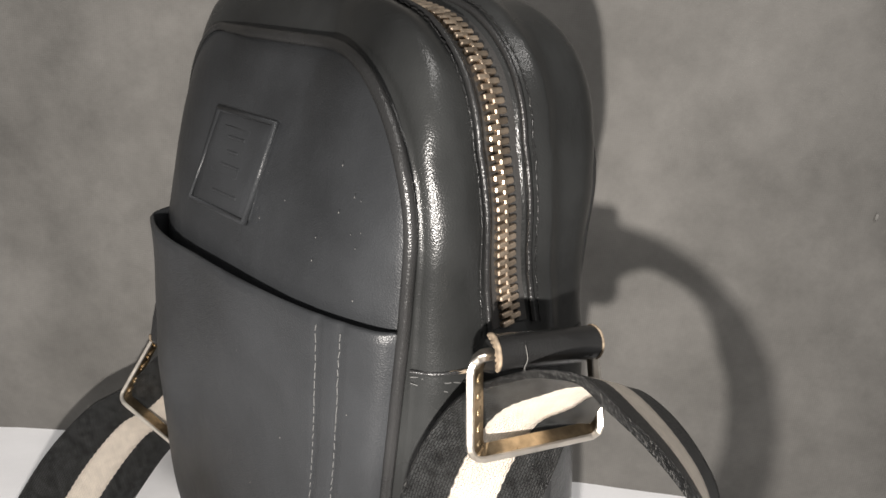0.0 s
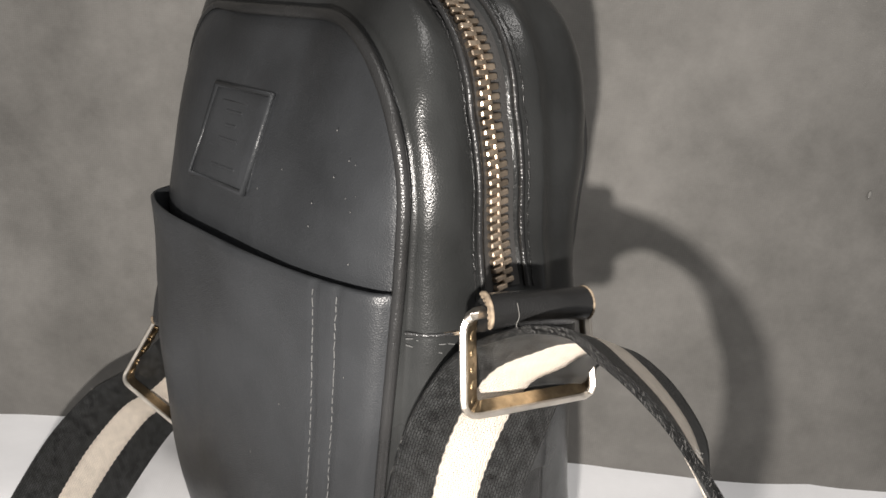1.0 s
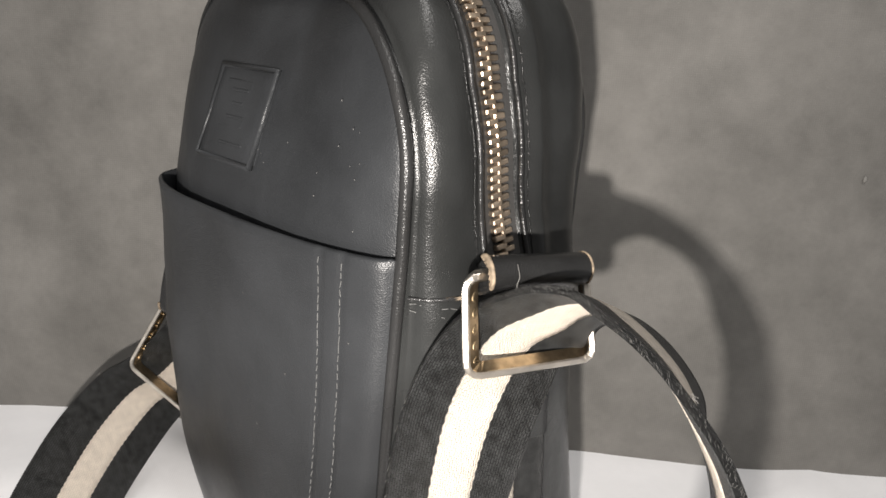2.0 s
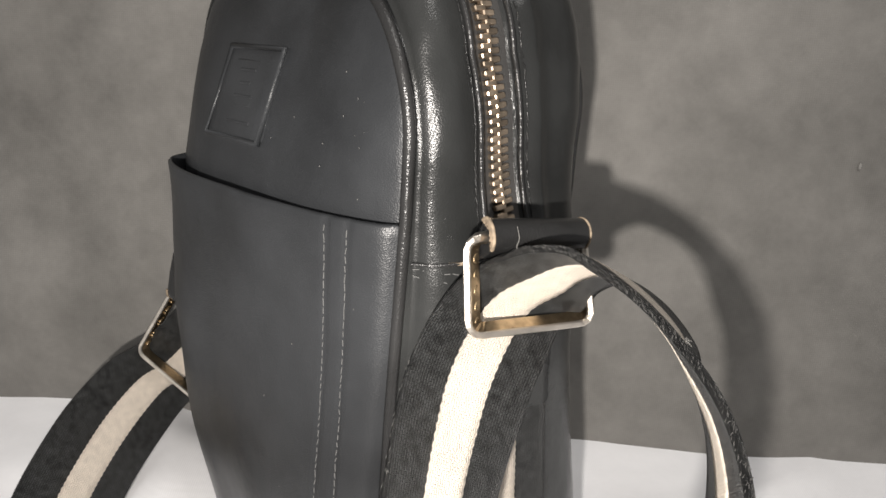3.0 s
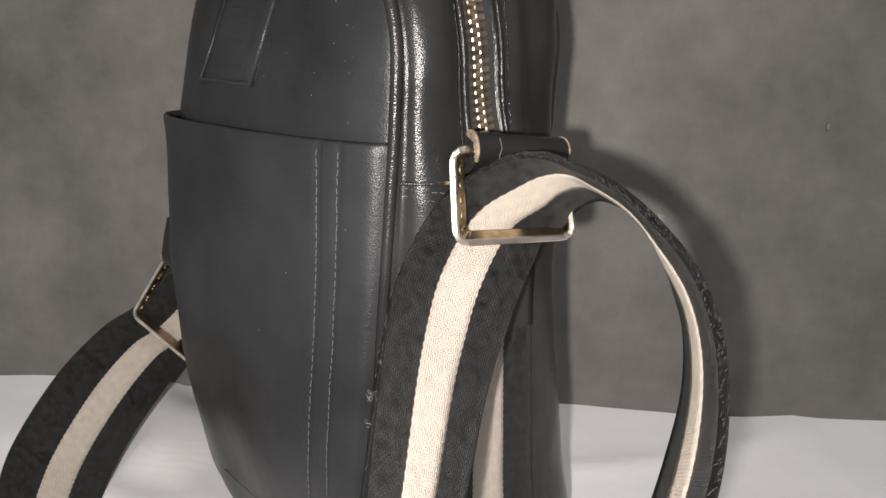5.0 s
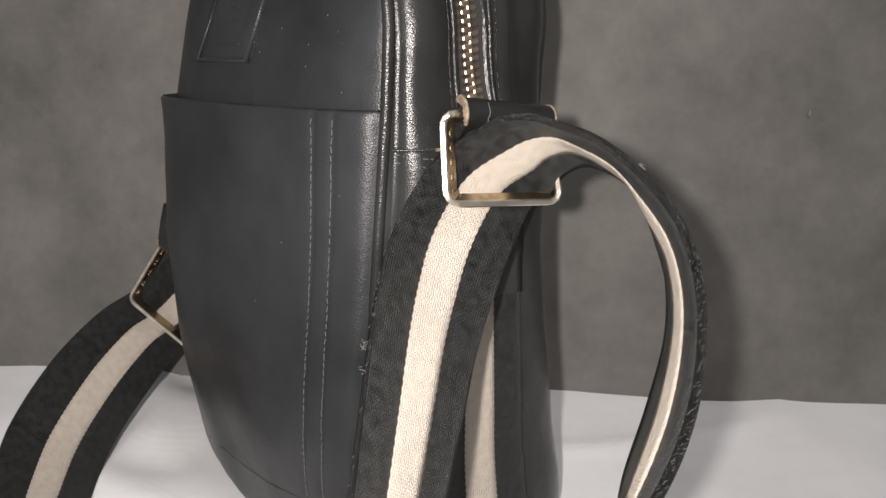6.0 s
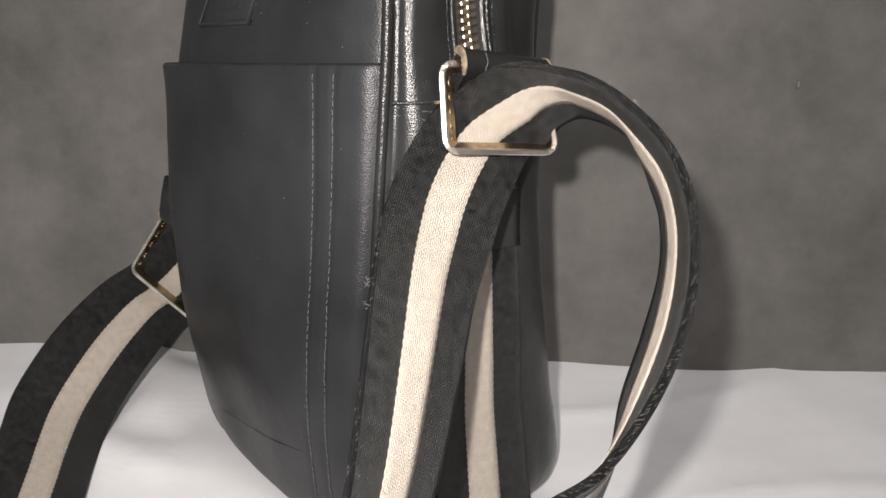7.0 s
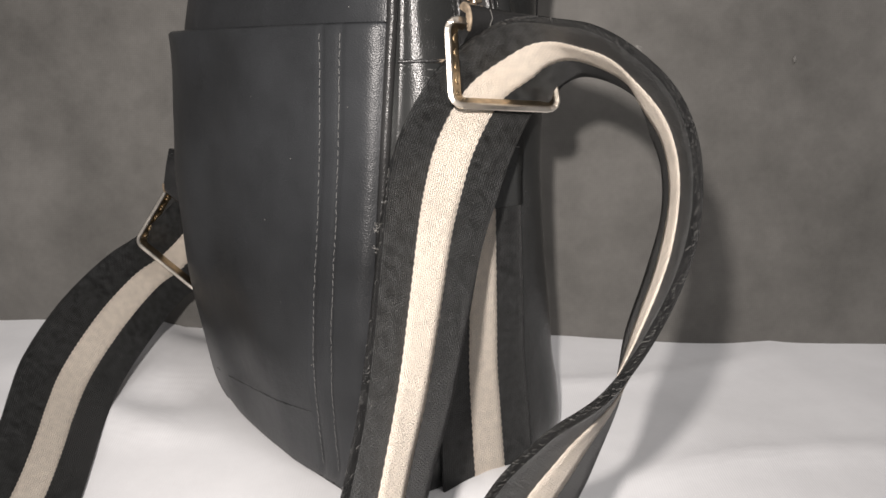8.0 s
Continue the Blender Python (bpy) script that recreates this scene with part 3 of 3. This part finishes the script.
# ---- the strap ----
def ribbon(edges, name, parent, thick=0.0017, band=(0.31, 0.615)):
    """Woven tape between two edge lines: black tape, and a cream stripe a hair proud of it on both faces."""
    pts = spline([(*a, *b) for a, b in edges], 14)
    left, right = [Vector(p[:3]) for p in pts], [Vector(p[3:]) for p in pts]
    n = len(pts)
    cen = [(a + b) / 2 for a, b in zip(left, right)]
    run = [0.0]
    for a, b in zip(cen, cen[1:]):
        run.append(run[-1] + (b - a).length)

    def normal(i):
        t = cen[min(i + 1, n - 1)] - cen[max(i - 1, 0)]
        return (right[i] - left[i]).cross(t).normalized()

    def sheet(f0, f1, th, cols, wob, nm, mat, label, fine=1):
        bm = bmesh.new()
        uvl = bm.loops.layers.uv.new("UVMap")
        rows, ss = [], []
        for i in range((n - 1) * fine + 1):
            j, f = divmod(i, fine)
            f /= fine
            k = min(j + 1, n - 1)
            l, r = left[j].lerp(left[k], f), right[j].lerp(right[k], f)
            nn = normal(j).lerp(normal(k), f).normalized()
            s = run[j] + (run[k] - run[j]) * f
            wv = wob * math.sin(s * 2 * math.pi / 0.0032)
            g0, g1 = f0 + wv, f1 + wob * math.sin(s * 2 * math.pi / 0.0032 + 1.3)
            top = [l.lerp(r, g0 + (g1 - g0) * c / cols) + nn * th / 2 for c in range(cols + 1)]
            bot = [l.lerp(r, g0 + (g1 - g0) * c / cols) - nn * th / 2 for c in range(cols, -1, -1)]
            rows.append([bm.verts.new(p) for p in top + bot])
            ss.append(s)
        w = 0.041 * (f1 - f0)
        across = [w * c / cols for c in range(cols + 1)]
        across = across + across[::-1]
        m = len(rows[0])
        for i in range(len(rows) - 1):
            for c in range(m):
                e = (c + 1) % m
                face = bm.faces.new((rows[i][c], rows[i + 1][c], rows[i + 1][e], rows[i][e]))
                for loop, (s, v) in zip(face.loops, ((ss[i], across[c]), (ss[i + 1], across[c]), (ss[i + 1], across[e]), (ss[i], across[e]))):
                    loop[uvl].uv = (s, v)
        bm.faces.new(rows[0])
        bm.faces.new(rows[-1])
        return part(nm, bm, mat, parent, label)

    tape = sheet(0.0, 1.0, thick, 8, 0.0, name, BLACKWEB, "black woven webbing")
    sheet(band[0], band[1], thick + 0.0005, 4, 0.0035, "stripe", CREAMWEB, "cream woven centre stripe", fine=4).parent = tape
    return tape


strap = thing("shoulder_strap", pose(0, 0, 0), "black woven webbing strap with cream centre stripe looped through rings", "strap")
FRONT_RUN = [
    ((-0.0473, -0.0415, 0.0124), (-0.0071, -0.0392, 0.0063)),
    ((-0.0368, -0.0022, 0.0280), (-0.0012, 0.0092, 0.0122)),
    ((-0.0252, 0.0307, 0.0589), (0.0011, 0.0469, 0.0326)),
    ((-0.0143, 0.0598, 0.0829), (0.0037, 0.0801, 0.0528)),
    ((-0.0091, 0.0848, 0.1016), (0.0086, 0.1067, 0.0726)),
    ((-0.0075, 0.1055, 0.1138), (0.0152, 0.1267, 0.0878)),
    ((-0.0064, 0.1304, 0.1297), (0.0213, 0.1495, 0.1072)),
    ((-0.0052, 0.1550, 0.1461), (0.0266, 0.1696, 0.1258)),
    ((-0.0038, 0.1755, 0.1561), (0.0321, 0.1833, 0.1390)),
    ((-0.0009, 0.1904, 0.1656), (0.0374, 0.1917, 0.1523)),
    ((0.0059, 0.1993, 0.1782), (0.0437, 0.2022, 0.1642)),
    ((0.0150, 0.1997, 0.1902), (0.0486, 0.2115, 0.1709)),
    ((0.0281, 0.1942, 0.2003), (0.0555, 0.2122, 0.1765)),
    ((0.0367, 0.1899, 0.2042), (0.0606, 0.2144, 0.1823)),
    ((0.0444, 0.1865, 0.2049), (0.0687, 0.2129, 0.1856)),
    ((0.0499, 0.1768, 0.2042), (0.0779, 0.1988, 0.1835)),
    ((0.0583, 0.1617, 0.2027), (0.0838, 0.1815, 0.1777)),
    ((0.0668, 0.1472, 0.1975), (0.0838, 0.1715, 0.1700)),
    ((0.0757, 0.1297, 0.1870), (0.0849, 0.1583, 0.1598)),
    ((0.0780, 0.1121, 0.1733), (0.0816, 0.1429, 0.1472)),
    ((0.0730, 0.0922, 0.1563), (0.0733, 0.1259, 0.1338)),
    ((0.0630, 0.0776, 0.1399), (0.0653, 0.1130, 0.1203)),
    ((0.0512, 0.0763, 0.1196), (0.0627, 0.1108, 0.1016)),
    ((0.0370, 0.0824, 0.1033), (0.0558, 0.1093, 0.0794)),
    ((0.0218, 0.0754, 0.0875), (0.0434, 0.0955, 0.0598)),
    ((0.0100, 0.0523, 0.0624), (0.0342, 0.0680, 0.0341)),
    ((0.0069, 0.0158, 0.0386), (0.0376, 0.0296, 0.0159)),
    ((0.0134, -0.0323, 0.0141), (0.0524, -0.0220, 0.0064)),
]
ribbon(FRONT_RUN, "webbing", strap, thick=0.0026, band=(0.325, 0.665))
SIDE_RUN = []
for w in (0.150, 0.130, 0.105, 0.080, 0.055, 0.030, 0.012, 0.003):
    SIDE_RUN.append(tuple(tuple(BAG @ Vector(side_point(v, w, 0.0014))) for v in (0.0150, 0.0475)))
ribbon(SIDE_RUN, "webbing", strap, thick=0.0014, band=(0.33, 0.66))
LEFT_RUN = [
    ((-0.128, 0.368, 0.108), (-0.095, 0.362, 0.082)), ((-0.139, 0.362, 0.096), (-0.108, 0.357, 0.068)),
    ((-0.154, 0.353, 0.082), (-0.121, 0.357, 0.052)), ((-0.172, 0.350, 0.070), (-0.134, 0.360, 0.041)),
    ((-0.184, 0.330, 0.058), (-0.145, 0.342, 0.027)), ((-0.187, 0.303, 0.050), (-0.153, 0.318, 0.014)),
    ((-0.190, 0.278, 0.038), (-0.153, 0.294, 0.009)), ((-0.187, 0.257, 0.030), (-0.148, 0.262, 0.0065)),
    ((-0.183, 0.238, 0.024), (-0.142, 0.236, 0.0062)), ((-0.178, 0.208, 0.016), (-0.134, 0.200, 0.0062)),
    ((-0.172, 0.160, 0.008), (-0.125, 0.150, 0.0062)), ((-0.150, 0.06, 0.0062), (-0.105, 0.05, 0.0062)),
    ((-0.120, -0.03, 0.0062), (-0.080, -0.05, 0.0062)),
]
ribbon(LEFT_RUN, "webbing", strap, band=(0.385, 0.68))

# lint caught on the strap's edges, and the pale thread along its bound edge
def lint(p, r, n, name="lint"):
    bm = bmesh.new()
    for _ in range(n):
        q = [Vector(p) + Vector([random.uniform(-1, 1) * r for _ in range(3)]) for _ in range(3)]
        tube([Vector(v) for v in spline(q, 5)], 0.00005, 4, bm=bm)
    ob = part(name, bm, LINT, strap, "pale lint fibres")
    ob["kind"] = "stuff"
    return ob


for p, r, n in (((-0.007, 0.147, 0.141), 0.0016, 9), ((-0.007, 0.140, 0.136), 0.0014, 4), ((-0.007, 0.096, 0.106), 0.0013, 7), ((0.0695, 0.146, 0.197), 0.0014, 6), ((-0.172, 0.350, 0.071), 0.0014, 4)):
    lint(p, r, n)
part("loose_thread", tube([Vector(v) for v in spline([(0.0300, 0.1985, 0.2080), (0.0307, 0.1960, 0.2050), (0.0300, 0.1950, 0.2025), (0.0312, 0.1945, 0.2000)], 5)], 0.00010, 5), LINT, strap, "curled pale loose thread")


def bound_edge(edges, half, skip):
    """Pale worn yarn ends in the thick bound edge of the tape, lying askew along it."""
    bm = bmesh.new()
    pts = spline([(*a, *b) for a, b in edges], 40)
    for p, q in zip(pts, pts[2:]):
        a, b = Vector(p[:3]), Vector(p[3:])
        t = Vector(q[:3]) - a
        n = (b - a).cross(t).normalized()
        if t.length < 1e-5 or random.random() < skip:
            continue
        t.normalize()
        out = (a - b).normalized() * 0.00012
        l = random.uniform(0.0004, 0.0010)
        c = a + out + n * random.uniform(-1, 1) * half
        d = t * l + n * random.uniform(0.0002, 0.0009)
        tube([c - d / 2, c + out, c + d / 2], random.uniform(0.00005, 0.00012), 4, bm=bm)
    ob = part("bound_edge", bm, YARN, strap, "pale worn yarn ends along the tape's edge")
    ob["kind"] = "stuff"


YARN = material("worn_grey_yarn", (0.052, 0.051, 0.048), 0.7, spread=0.6, scale=900, bump=0.2)
bound_edge(FRONT_RUN[11:27], 0.0011, 0.2)
bound_edge(FRONT_RUN[3:11], 0.0011, 0.75)

# ---- the room that closes the place ----
slab("wall_back", (-2.2, 1.20, -0.8), (2.2, 1.30, 2.4), WALLPAINT, "plain pale room wall")
slab("floor", (-2.2, -2.2, -0.85), (2.2, 1.3, -0.8), WALLPAINT, "plain dim room floor")
